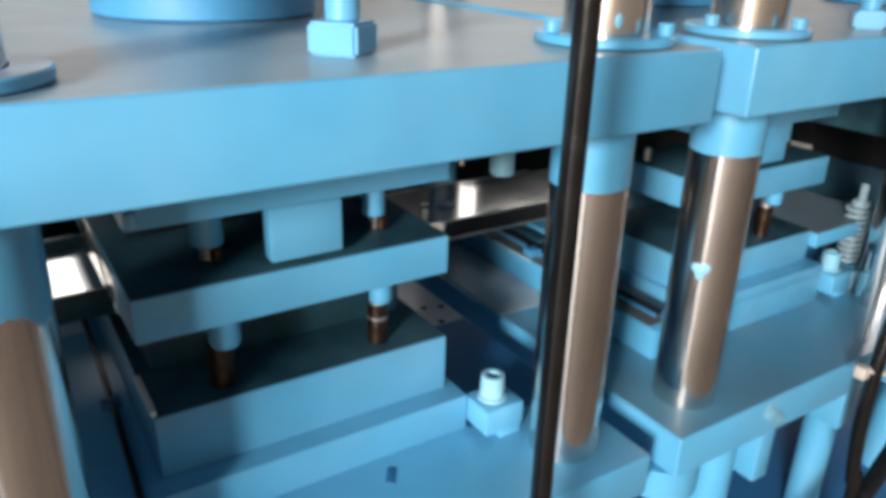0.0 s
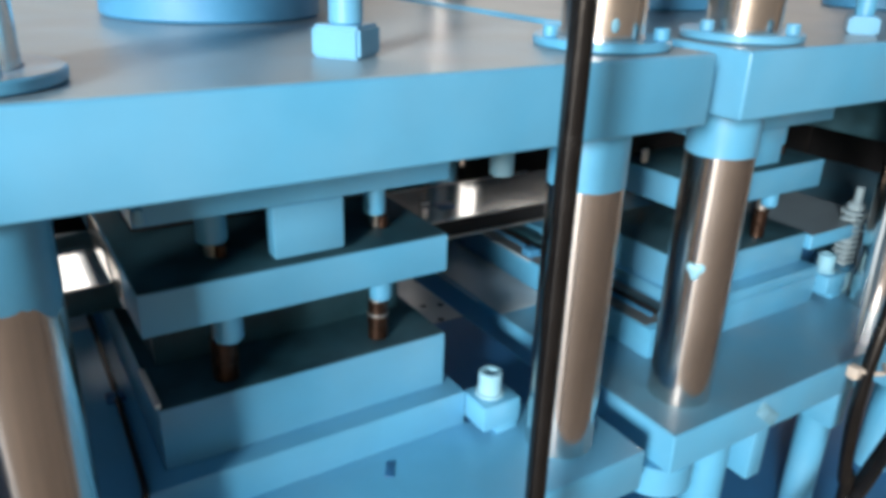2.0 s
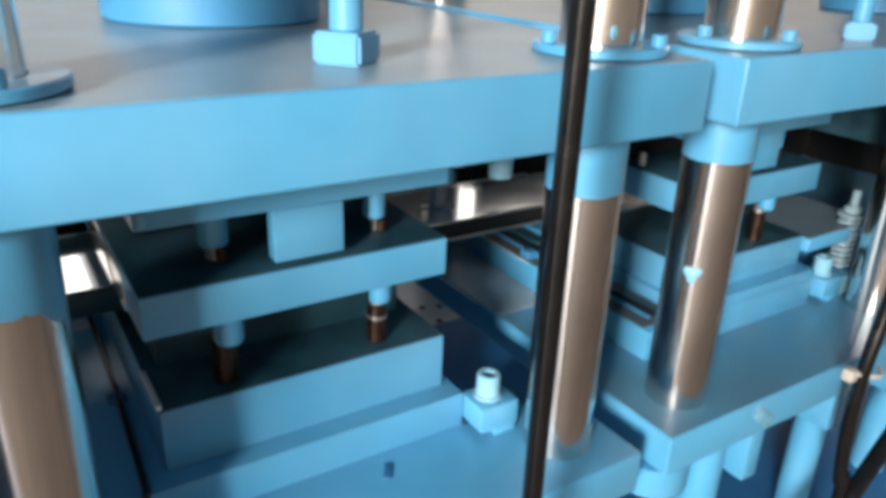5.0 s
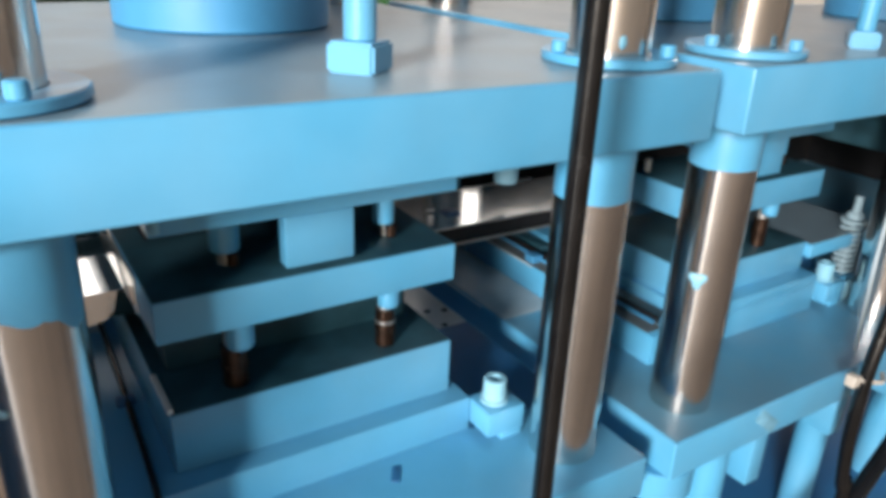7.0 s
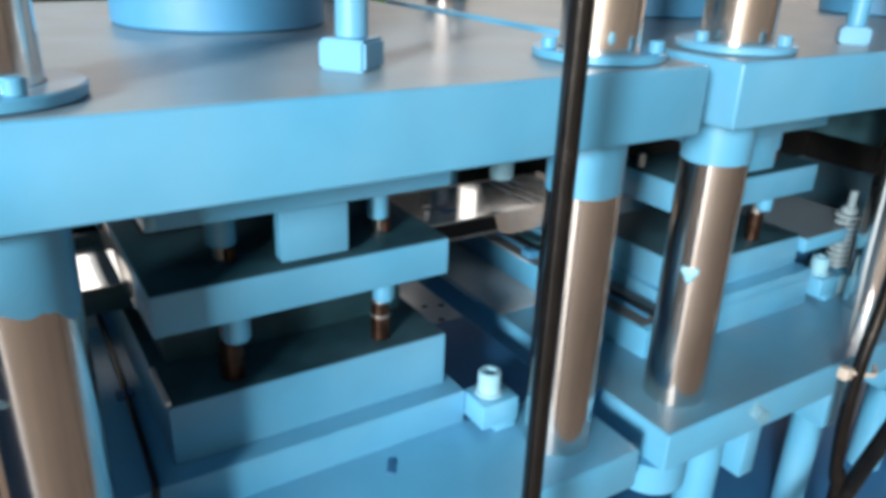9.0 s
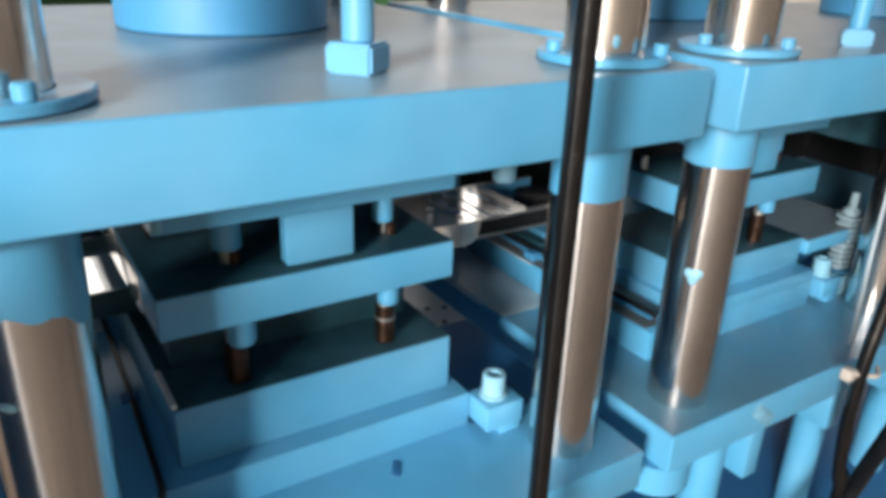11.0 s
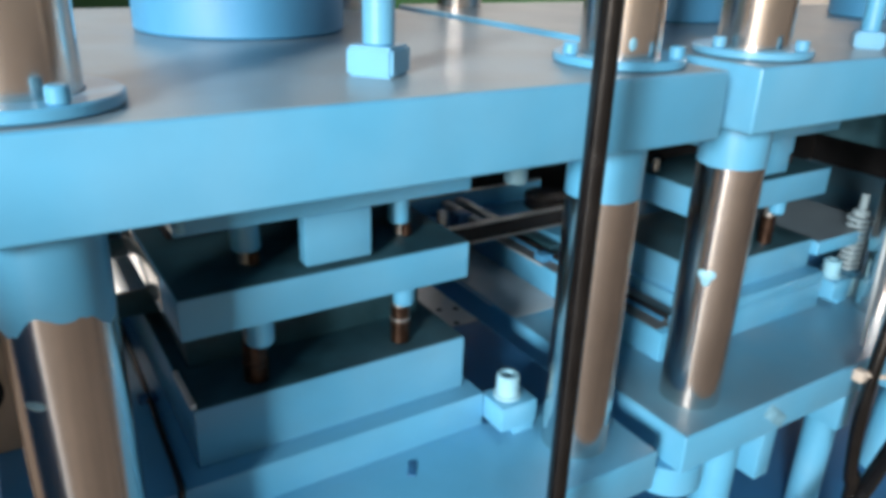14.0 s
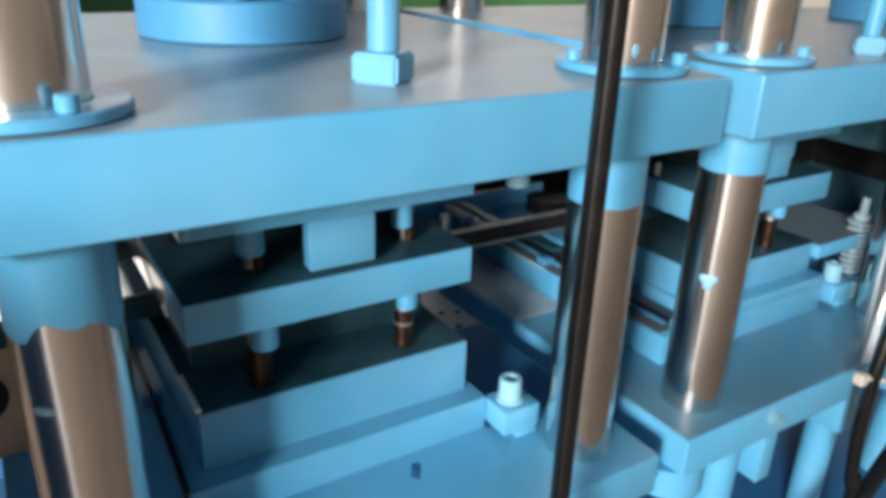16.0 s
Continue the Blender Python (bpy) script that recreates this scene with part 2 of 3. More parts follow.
bmesh.ops.transform(w, matrix=pose(-7.05, -5.78, 0, 0, 0, -53.4), verts=w.verts)
solid("wall_sun_dimmer", w, CREAM, "unseen raised facade added to dim the sun towards the second press", "wall", kind="structure", at=(-4, -10, -BED))
# Flared pale wedge, added to give the chrome its bright stripe.
a = bmesh.new()
path_m = pose(-1.15, -0.46, 0, 0, 0, 202)
ring_pts = [(path_m @ Vector(p))[:2] for p in ((0, -0.24, 0), (9, -1.9, 0), (9, 1.9, 0), (0, 0.24, 0))]
lo_ = [a.verts.new((u, v, -BED - 0.002)) for u, v in ring_pts]
hi_ = [a.verts.new((u, v, -BED + 0.004)) for u, v in ring_pts]
a.faces.new(hi_), a.faces.new(lo_[::-1])
for k in range(4):
    a.faces.new((lo_[k], lo_[(k + 1) % 4], hi_[(k + 1) % 4], hi_[k]))
solid("pavement", a, REFLECTOR, "unseen pale wedge added on the ground to streak the column reflections", "pavement", kind="structure", at=(-4, -1.7, -BED))

# ---- machine frame under the beds ----
frame_thing = thing("machine_base", 0, 0.45, -BED, "blue welded steel base frame standing on the ground under both presses", "machine base")
# Panels take the darker blue, so shade under the beds is in it.
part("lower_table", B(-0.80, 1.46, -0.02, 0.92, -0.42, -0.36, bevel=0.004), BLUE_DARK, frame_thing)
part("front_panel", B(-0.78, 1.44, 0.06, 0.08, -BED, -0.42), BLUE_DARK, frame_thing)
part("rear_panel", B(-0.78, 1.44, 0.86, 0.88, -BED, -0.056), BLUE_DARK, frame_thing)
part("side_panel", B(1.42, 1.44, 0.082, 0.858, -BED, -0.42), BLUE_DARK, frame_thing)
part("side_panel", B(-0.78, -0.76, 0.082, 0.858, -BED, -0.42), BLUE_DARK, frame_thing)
for lx, lr in ((0.125, 0.028), (0.455, 0.026), (0.70, 0.03)):
    part("leg", rod(bmesh.new(), lx, 0.035 if lx < 0.2 else 0.070, lr, -0.36, -0.056), BLUE, frame_thing)
for lx in (-0.66, -0.40, -0.13, 0.80, 1.06, 1.32):
    part("leg", rod(bmesh.new(), lx, 0.035, 0.03, -0.36, -0.056), BLUE, frame_thing)
for gx, gz in ((0.176, -0.136), (0.370, -0.121), (0.565, -0.121)):
    part("gusset", B(gx, gx + 0.031, 0.002, 0.075, gz, -0.057, bevel=0.003), BLUE, frame_thing)
part("leg_flange", ring(bmesh.new(), 0.035, 0.05, 0.0, 0.05, -0.100, -0.0565), BLUE, frame_thing)

X1L, X1R, DEEP = -0.731, -0.0455, 0.90   # press one, left and right ends, depth of the beds
X2L, X2R = 0.004, 0.665
RAM_DEEP = 0.765


def bed(x0, x1, name, label):
    b = thing(name, (x0 + x1) / 2, 0.45, -0.056, label, "press bed")
    part("bed_plate", B(x0, x1, 0.0, DEEP, -0.056, 0.0, bevel=0.003, seg=3), BLUE, b)
    if x0 >= 0:
        part("top_face", B(x0 + 0.003, x1 - 0.003, 0.003, DEEP - 0.003, -0.0005, 0.0006, bevel=0.0003, seg=1), BEDTOP, b, "worn greyish blue top face")
    return b


bed1 = bed(X1L, X1R, "press_bed", "light blue painted thick steel press bed carrying the die")
bed2 = bed(X2L, X2R, "press_bed", "light blue painted thick steel bed of the neighbouring press")
# Worn grey made paler, with the reflected light put into it.
part("bare_plate", B(X2L + 0.004, 0.1110, 0.365, DEEP - 0.004, 0.0002, 0.0014, bevel=0.0003, seg=1), GREYBED, bed2, "worn grey rear part of the bed top, reflected light in its colour")
sl = B(-0.005, 0.005, -0.013, 0.013, -0.004, 0.0012, bevel=0.0005)
bmesh.ops.transform(sl, matrix=pose(-0.323, 0.120, 0, 0, 0, -32), verts=sl.verts)
part("slot", sl, BLUE_DARK, bed1, "narrow dark slot in the bed")


# ---- columns ----
def column(x, y, paint_z, label):
    c = thing("press_column", x, y, 0.0, label, "column", "press columns")
    part("shaft", rod(bmesh.new(), x, y, 0.040, 0.0, 0.95, 64), CHROME, c)
    bm = bmesh.new()
    # ragged lower border of the paint
    seg = 64
    rnd = random.Random(int(1000 * (x + 2)))
    lo, hi = [], []
    for k in range(seg):
        a = 2 * math.pi * k / seg
        rag = 1.7 if x < -0.5 else 0.12
        z = paint_z + rag * (0.004 * math.sin(3 * a + x * 9) + 0.0022 * math.sin(7 * a + x * 5) + rnd.uniform(-0.0008, 0.0008))
        lo.append(bm.verts.new((x + 0.0406 * math.cos(a), y + 0.0406 * math.sin(a), z)))
        hi.append(bm.verts.new((x + 0.0406 * math.cos(a), y + 0.0406 * math.sin(a), 0.392)))
    for k in range(seg):
        bm.faces.new((lo[k], lo[(k + 1) % seg], hi[(k + 1) % seg], hi[k]))
    part("paint_band", bm, BLUE, c, "light blue paint with a ragged lower border")
    return c


COLS = [(-0.654, 0.07, 0.314), (-0.121, 0.07, 0.322), (0.086, 0.07, 0.331), (0.590, 0.092, 0.335)]
for cx, cy, cz in COLS:
    column(cx, cy, cz, "bright chromed steel press column with blue paint band under the ram plate")
for cx in (-0.654, -0.121, 0.094, 0.590):
    column(cx, 0.700, 0.378, "chromed steel column at the back of the press")
part("paint_ring", ring(bmesh.new(), -0.654, 0.07, 0.0396, 0.0407, 0.459, 0.466, 64), PALE, bpy.data.objects["press_column"], "thin ring of blue paint")
spot_col = bpy.data.objects["press_column.002"]
bm = bmesh.new()
bmesh.ops.create_uvsphere(bm, u_segments=16, v_segments=10, radius=1.0)
for v in bm.verts:
    s = 0.0105 * (1.0 + 0.25 * math.sin(3 * math.atan2(v.co.z, v.co.x)))
    v.co = Vector((0.0515 + v.co.x * s * 0.55 - v.co.y * 0.003, 0.050 - v.co.x * s * 0.8 - v.co.y * 0.003, 0.193 + v.co.z * s))
part("paint_blob", bm, PALE, spot_col, "pale blue blob of paint on the chrome")
bm = bmesh.new()
bmesh.ops.create_uvsphere(bm, u_segments=12, v_segments=8, radius=1.0)
for v in bm.verts:
    v.co = Vector((-0.139 + v.co.x * 0.0048, 0.0345 + v.co.y * 0.0025, 0.482 + v.co.z * 0.0065))
part("paint_blob", bm, PALE, bpy.data.objects["press_column.001"], "pale blue spot of paint on the chrome")


# ---- rams ----
def ram(x0, x1, cols, z0, z1, rodx, name, label, turns=((-33, 130), (-33, 130)), rody=0.094, nut=0.030):
    mid = (x0 + x1) / 2
    r = thing(name, mid, 0.45, z0, label, "press ram")
    part("ram_plate", B(x0, x1, -0.008, RAM_DEEP, z0, z1 - 0.0012, bevel=0.003, seg=3), BLUE, r)
    # Other rams' tops are toned darker in place of their dimmer reflection.
    part("top_face", B(x0 + 0.0045, x1 - 0.0045, -0.0025, RAM_DEEP - 0.0045, z1 - 0.0020, z1 - 0.0008, bevel=0.0004, seg=1), TOP if x0 < -0.5 else GREYTOP, r, "dusty grey machined top face")
    for (cx, cy), degs in zip(cols, turns):
        fl = part("bushing_flange", ring(bmesh.new(), cx, cy, 0.0412, 0.066, z1, z1 + 0.009), BLUE, r)
        for deg in degs:
            a = radians(deg)
            part("bolt", rod(bmesh.new(), cx + 0.058 * math.cos(a), cy + 0.058 * math.sin(a), 0.0075, z1 + 0.009, z1 + 0.021, 16), BLUE, fl)
    part("square_nut", nut_block(bmesh.new(), rodx, rody, nut, z1 - 0.001, z1 + 0.82 * nut, radians(-96), 4), BLUE, r)
    part("tie_rod", rod(bmesh.new(), rodx, rody, 0.46 * nut, z1 + 0.82 * nut, 0.98, 32), BLUE, r)
    cy = 0.455
    fl = part("ram_flange", ring(bmesh.new(), mid + 0.005, cy, 0.0, 0.125, z1, z1 + 0.046, 72, 0.003), BLUE_DEEP, r)
    part("ram_rod", rod(bmesh.new(), mid + 0.005, cy, 0.064, z1 + 0.046, 1.0, 48), BLUE_DEEP, r)
    for k in range(8):
        a = radians(22 + 45 * k)
        part("bolt", rod(bmesh.new(), mid + 0.005 + 0.098 * math.cos(a), cy + 0.098 * math.sin(a), 0.0165, z1 + 0.046, z1 + 0.075, 24), BLUE_DEEP, fl)
    return r


ram1 = ram(X1L, X1R, [(-0.654, 0.07), (-0.121, 0.07)], 0.390, 0.460, -0.3785, "press_ram", "light blue painted moving ram plate with bolted cylinder flange", ((-71, 109), (-66, 172)))
ram2 = ram(X2L, X2R, [(0.086, 0.07), (0.590, 0.092)], 0.389, 0.459, 0.290, "press_ram", "light blue painted ram plate of the neighbouring press", turns=((-180, -84), (-33, 130)), rody=0.054, nut=0.0245)


# ---- dies ----
def die(dx, shoe_top, name, label, left, right, rear):
    d = thing(name, -0.38 + dx, 0.40, 0.0, label, "die set")
    if dx:
        part("die_shoe", B(0.112 + dx - 0.69, right + 0.012, 0.151, 0.64, 0.0, 0.0465, bevel=0.002), BLUE, d)
        part("riser", B(left - 0.012, right + 0.011, 0.1515, 0.64, 0.0465, shoe_top, bevel=0.001), BLUE, d)
    else:
        part("die_shoe", B(-0.62, -0.203, 0.151, 0.74, 0.0, shoe_top, bevel=0.002), BLUE, d)
    part("die_block", B(left, right, 0.178, rear, shoe_top, 0.1175, bevel=0.002), BLUE, d)
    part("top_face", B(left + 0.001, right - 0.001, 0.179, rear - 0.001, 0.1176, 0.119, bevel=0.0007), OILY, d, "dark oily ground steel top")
    for px_, r_ in ((-0.470, 0.0135), (-0.292, 0.0115)):
        post = part("guide_post", rod(bmesh.new(), px_ + dx, 0.208, r_ * 0.8, 0.119, 0.300, 24), GREY_STEEL, d)
        part("bronze_bush", lathe(bmesh.new(), px_ + dx, 0.208, [(r_ * 0.8, 0.119), (r_, 0.1195), (r_, 0.138), (r_ * 1.06, 0.139), (r_ * 1.06, 0.143), (r_, 0.144), (r_, 0.165), (r_ * 0.8, 0.166)], 28), COPPER, d, "oily brown bronze bush")
        if px_ > -0.4 and not dx:
            part("bush_ring", ring(bmesh.new(), px_ + dx, 0.208, r_, r_ * 1.08, 0.148, 0.152), GREY_STEEL, d, "bright steel ring")
    return d


def stripper(dx, name, label, left, right, rear):
    s = thing(name, -0.39 + dx, 0.40, 0.215, label, "stripper plate")
    part("plate", B(left, right, 0.148, rear, 0.215, 0.2575, bevel=0.002), BLUE, s)
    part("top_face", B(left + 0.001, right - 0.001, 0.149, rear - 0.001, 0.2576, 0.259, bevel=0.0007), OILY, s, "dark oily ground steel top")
    for px_, r_ in ((-0.470, 0.0150), (-0.295, 0.0125)):
        part("bushing", lathe(bmesh.new(), px_ + dx, 0.185 if px_ < -.4 else 0.195, [(0, 0.175), (r_ - .002, 0.175), (r_, 0.178), (r_, 0.2145), (0, 0.2145)], 28), BLUE, s)
        part("screw", rod(bmesh.new(), px_ + dx + 0.002, 0.195, 0.006, 0.2595, 0.274, 16), COPPER, s)
    part("locating_pin", rod(bmesh.new(), -0.536 + dx, 0.165, 0.010, 0.209, 0.2145, 16), DARK, s)
    return s


def punches(dx, parent, left, right, rear):
    """The tools that hang from the ram plate."""
    part("punch_holder", B(left, right, 0.150, rear, 0.318, 0.3895, bevel=0.002), BLUE, parent)
    part("punch_block", B(-0.429 + dx, -0.357 + dx, 0.152, 0.172, 0.264, 0.3175, bevel=0.0025), BLUE, parent)
    # Near-black block added in the gap in place of its deep shade.
    part("dark_filler", B(left + 0.02, right - 0.01, 0.29, rear - 0.10, 0.2625, 0.3175, bevel=0.002), DARK, parent, "near-black block filling the shaded gap above the stripper")
    for px_, r_ in ((-0.474, 0.0150), (-0.300, 0.0120)):
        part("hanger_pin", rod(bmesh.new(), px_ + dx, 0.200, r_, 0.276, 0.3175, 28), BLUE, parent)


die1 = die(0.0, 0.047, "die_set", "light blue lower die set with bronze bushed posts", -0.546, -0.218, 0.72)
die2 = die(0.69, 0.066, "die_set", "light blue lower die set of the neighbouring press", 0.205, 0.490, 0.40)
strip1 = stripper(0.0, "stripper_plate", "light blue stripper plate sliding on the guide posts", -0.556, -0.238, 0.70)
strip2 = stripper(0.69, "stripper_plate", "light blue stripper plate of the neighbouring press", 0.150, 0.442, 0.42)
punches(0.0, ram1, -0.552, -0.238, 0.56)
punches(0.69, ram2, 0.150, 0.442, 0.42)
# Dark block added to stop sunlight between die and stripper.
part("rear_filler", B(-0.530, -0.236, 0.262, 0.70, 0.1192, 0.1755, bevel=0.002), OILY, die1, "dark block added behind the die to stop sun passing through")
# White strip paints the sunlit line along the die's bare left edge.
part("pale_edge", B(-0.5485, -0.5425, 0.180, 0.255, 0.1192, 0.1250, bevel=0.0008), WHITE, die1, "bare steel edge with its sunlit brightness put into the white")
# Mirror plate added to carry the strip's reflection on the painted side.
part("mirror_plate", B(-0.5585, -0.5563, 0.215, 0.420, 0.2165, 0.2570, bevel=0.0006), SHEET, strip1, "mirror plate added for the sheet's reflection in the painted side")
# Shaded front and lit rear of one bed top, done by colour.
part("top_face", B(-0.200, X1R - 0.003, 0.150, 0.388, -0.0005, 0.0006, bevel=0.0003, seg=1), BLUE_DARK, bed1, "deep blue part of the bed top, shade put into its colour")
rt = part("bare_plate", B(-0.200, X1R - 0.003, 0.3885, DEEP - 0.003, -0.0005, 0.0010, bevel=0.0003, seg=1), BARETOP, bed1, "bare grey ground steel with drilled holes, light put into its colour")
for hx, hy in ((-0.087, 0.447), (-0.060, 0.438), (-0.086, 0.395)):
    part("hole", rod(bmesh.new(), hx, hy, 0.0055, 0.0006, 0.0014, 14, 0.0002), DARK, rt)


# Added sheets: black ones darken the gaps, openings shape the strip's reflection.
rc = thing("rear_blackout", 0.0, 0.77, 0.0, "near-black sheets added behind the presses to keep the gaps dark", "cover")
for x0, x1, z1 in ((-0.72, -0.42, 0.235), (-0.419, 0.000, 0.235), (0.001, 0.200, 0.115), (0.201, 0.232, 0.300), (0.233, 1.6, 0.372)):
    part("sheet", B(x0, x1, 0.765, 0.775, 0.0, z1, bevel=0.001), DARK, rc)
# Pale pieces added only for the strip to mirror.
for x0, x1, z0 in ((-0.419, 0.000, 0.2355), (0.001, 0.190, 0.252)):
    part("upper_sheet", B(x0, x1, 0.765, 0.775, z0, 0.372, bevel=0.001), CREAM, rc, "pale upper sheet added to show in the strip's reflection")
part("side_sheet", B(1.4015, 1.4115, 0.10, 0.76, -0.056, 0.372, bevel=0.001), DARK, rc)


# ---- third press of the row ----
bed3 = bed(0.72, 1.40, "press_bed", "light blue painted steel bed of the third press")
ram3 = ram(0.72, 1.40, [(0.80, 0.07), (1.32, 0.07)], 0.372, 0.442, 1.06, "press_ram", "light blue painted ram plate of the third press")
part("punch_holder", B(0.714, 1.20, 0.10, 0.60, 0.240, 0.3715, bevel=0.002), OILY, ram3, "dull dark grey punch holder")
for cx in (0.80, 1.32):
    column(cx, 0.07, 0.33, "bright chromed steel column of the third press")


part("stop_pin", rod(bmesh.new(), 0.033, 0.42, 0.019, 0.214, 0.3885, 28), PALE, ram2, "pale painted stop pin")
part("set_screw", rod(bmesh.new(), -0.546, 0.1485, 0.0045, 0.322, 0.336, 12), PALE, ram1, "pale set screw")
part("set_screw", rod(bmesh.new(), 0.165, 0.255, 0.006, 0.2592, 0.280, 16), GREY_STEEL, strip2, "pale spring screw")
patch = B(-0.010, 0.010, -0.0005, 0.0, -0.029, 0.029, bevel=0.0002)
bmesh.ops.transform(patch, matrix=pose(0.189, -0.0002, -0.0285, 0, -52, 0), verts=patch.verts)
part("bare_patch", patch, BARE, bed2, "worn beige patch in the paint")

# ---- clamps ----
def clamp(x, y, label):
    c = thing("die_clamp", x, y, 0.0, label, "clamp", "die clamps")
    part("clamp_block", B(x - 0.026, x + 0.028, y - 0.022, y + 0.026, 0.010, 0.044, bevel=0.003), BLUE, c)
    part("clamp_foot", B(x - 0.004, x + 0.026, y - 0.020, y + 0.022, 0.0, 0.0105, bevel=0.001), BLUE, c)
    part("cap_screw", lathe(bmesh.new(), x - 0.001, y + 0.004, [(0.0, 0.044), (0.0175, 0.0442), (0.0175, 0.0475), (0.0145, 0.048), (0.0142, 0.073), (0.0128, 0.0745), (0.0078, 0.0745), (0.0076, 0.063), (0.0, 0.063)], 28), PALE, c, "pale hollow cap screw")
    return c


clamp(-0.176, 0.134, "light blue clamp block with a hollow cap screw")
clamp(0.545, 0.160, "light blue clamp block beside the second die shoe")

# ---- strip feed ----
feed = thing("feed_guide", 0.0, 0.40, 0.15, "dark steel feed guide with blue tray behind the dies", "feed guide")
part("front_rail", B(-1.6, -0.557, 0.322, 0.334, 0.166, 0.196, bevel=0.001), OILY, feed)
part("front_rail", B(-0.236, 0.128, 0.326, 0.338, 0.1705, 0.1945, bevel=0.001), DARK, feed)
part("rail_foot", B(-0.236, 0.128, 0.3245, 0.338, 0.1675, 0.1703, bevel=0.0005), GREY_STEEL, feed)
part("rail_lip", B(-0.236, 0.128, 0.3255, 0.3385, 0.1947, 0.1968, bevel=0.0005), GREY_STEEL, feed)
part("rear_rail", B(-0.236, 0.128, 0.462, 0.474, 0.150, 0.197, bevel=0.001), BLUE, feed, "light blue painted rear rail")
part("rail_lip", B(-0.236, 0.128, 0.461, 0.470, 0.1972, 0.199, bevel=0.0005), GREY_STEEL, feed)
part("rear_rail", B(-1.6, -0.557, 0.462, 0.474, 0.150, 0.212, bevel=0.001), OILY, feed)
part("tray", B(-0.236, 0.128, 0.336, 0.460, 0.164, 0.168, bevel=0.001), BLUE, feed)
# Black disc for the dark round spot in the tray.
part("cover", rod(bmesh.new(), 0.100, 0.412, 0.038, 0.168, 0.1905, 32), RUBBER, feed, "black round disc on the tray")
part("stop_block", B(-0.112, -0.086, 0.362, 0.388, 0.168, 0.202, bevel=0.003), BLUE_DARK, feed)
part("stop_bracket", B(-0.146, -0.138, 0.358, 0.362, 0.168, 0.207, bevel=0.001), LIME, feed, "small white upright bracket")
part("stop_bracket", B(-0.127, -0.113, 0.392, 0.402, 0.168, 0.200, bevel=0.002), LIME, feed, "small white block")
part("cross_bar", B(-0.094, -0.080, 0.339, 0.440, 0.186, 0.197, bevel=0.001), BARETOP, feed, "pale flat cross bar")
part("cross_bar", B(-0.066, -0.052, 0.339, 0.445, 0.186, 0.197, bevel=0.001), BARETOP, feed, "pale flat cross bar")
part("support", B(-0.95, -0.90, 0.36, 0.44, -BED + 0.018, 0.150, bevel=0.002), DARK, feed)
part("support", B(-0.236, -0.215, 0.60, 0.64, 0.018, 0.150, bevel=0.002), DARK, feed)
part("tie_bar", B(-0.236, -0.215, 0.336, 0.64, 0.1300, 0.1498, bevel=0.002), DARK, feed)

feed.location += Vector((0.025, 0.038, -0.018))


strip = thing("sheet_strip", 0.0, 0.39, 0.1975, "bright slotted sheet steel strip fed through the dies", "sheet metal")
ZS, ZT, YF, YR = 0.1975, 0.1991, 0.3235, 0.460   # strip: underside, top, front and rear edges; tail at x = 0
sheet = part("sheet", B(-2.2, -0.112, YF, YR, ZS, ZT, bevel=0.0004, seg=1), SHEET, strip)
for a, b in ((-0.106, -0.088), (-0.082, -0.066), (-0.060, -0.028), (-0.022, 0.0)):
    part("rib", B(a, b, YF + 0.0083, YR - 0.0083, ZS, ZT, bevel=0.0004, seg=1), SHEET, strip)
for a, b in ((YF, YF + 0.0081), (YR - 0.0081, YR)):
    part("edge_band", B(-0.1118, 0.0, a, b, ZS, ZT, bevel=0.0003, seg=1), SHEET, strip)
part("tail_bead", B(-0.0022, 0.0, YF, YR, ZT, ZT + 0.0055, bevel=0.0003, seg=1), SHEET, strip, "turned-up bright tail edge")
for a, b in ((-0.935, -0.855), (-0.19, -0.085)):
    bm = bmesh.new()
    # tab bent down over the rail, its lower corners rounded
    out = [(a, ZT), (b, ZT), (b - 0.006, ZS - 0.022), (b - 0.016, ZS - 0.031), (b - 0.028, ZS - 0.034), (a + 0.028, ZS - 0.034), (a + 0.016, ZS - 0.031), (a + 0.006, ZS - 0.022)]
    vs = [bm.verts.new((u, YF - 0.002 - 0.1 * (ZT - v), v)) for u, v in out]
    vt = [bm.verts.new(v.co + Vector((0, 0.0016, 0))) for v in vs]
    bm.faces.new(vs), bm.faces.new(vt[::-1])
    for k in range(len(vs)):
        j = (k + 1) % len(vs)
        bm.faces.new((vs[k], vt[k], vt[j], vs[j]))
    part("tab", bm, SHEET, strip)
strip.location += Vector((0.025, 0.038, -0.018))

# ---- stops and small parts on the second bed ----
tab = thing("stop_plate", 0.60, 0.26, 0.0, "blue stop plate with a rounded corner beside the second die", "stop plate")
part("plate", B(0.497, 0.70, 0.170, 0.50, 0.087, 0.112, bevel=0.0035, seg=3), BLUE, tab)
# Darker than the plate itself: shade is put into this grey.
part("top_face", B(0.5005, 0.6965, 0.1735, 0.4965, 0.1115, 0.1126, bevel=0.0004, seg=1), GREYTOP, tab, "greyish top face, shade put into its colour")
part("support", B(0.60, 0.66, 0.25, 0.33, 0.0, 0.0868), BLUE_DARK, tab)
sp = thing("spring_stop", 0.633, 0.183, 0.0, "pale coil spring on a threaded stop bolt", "spring")
part("bolt", rod(bmesh.new(), 0.633, 0.183, 0.007, 0.0, 0.176, 16), ZINC, sp)
part("bolt_head", nut_block(bmesh.new(), 0.633, 0.183, 0.0155, 0.134, 0.147), ZINC, sp)
part("washer", ring(bmesh.new(), 0.633, 0.183, 0.0, 0.023, 0.1285, 0.1335, 24, 0.0005), ZINC, sp)
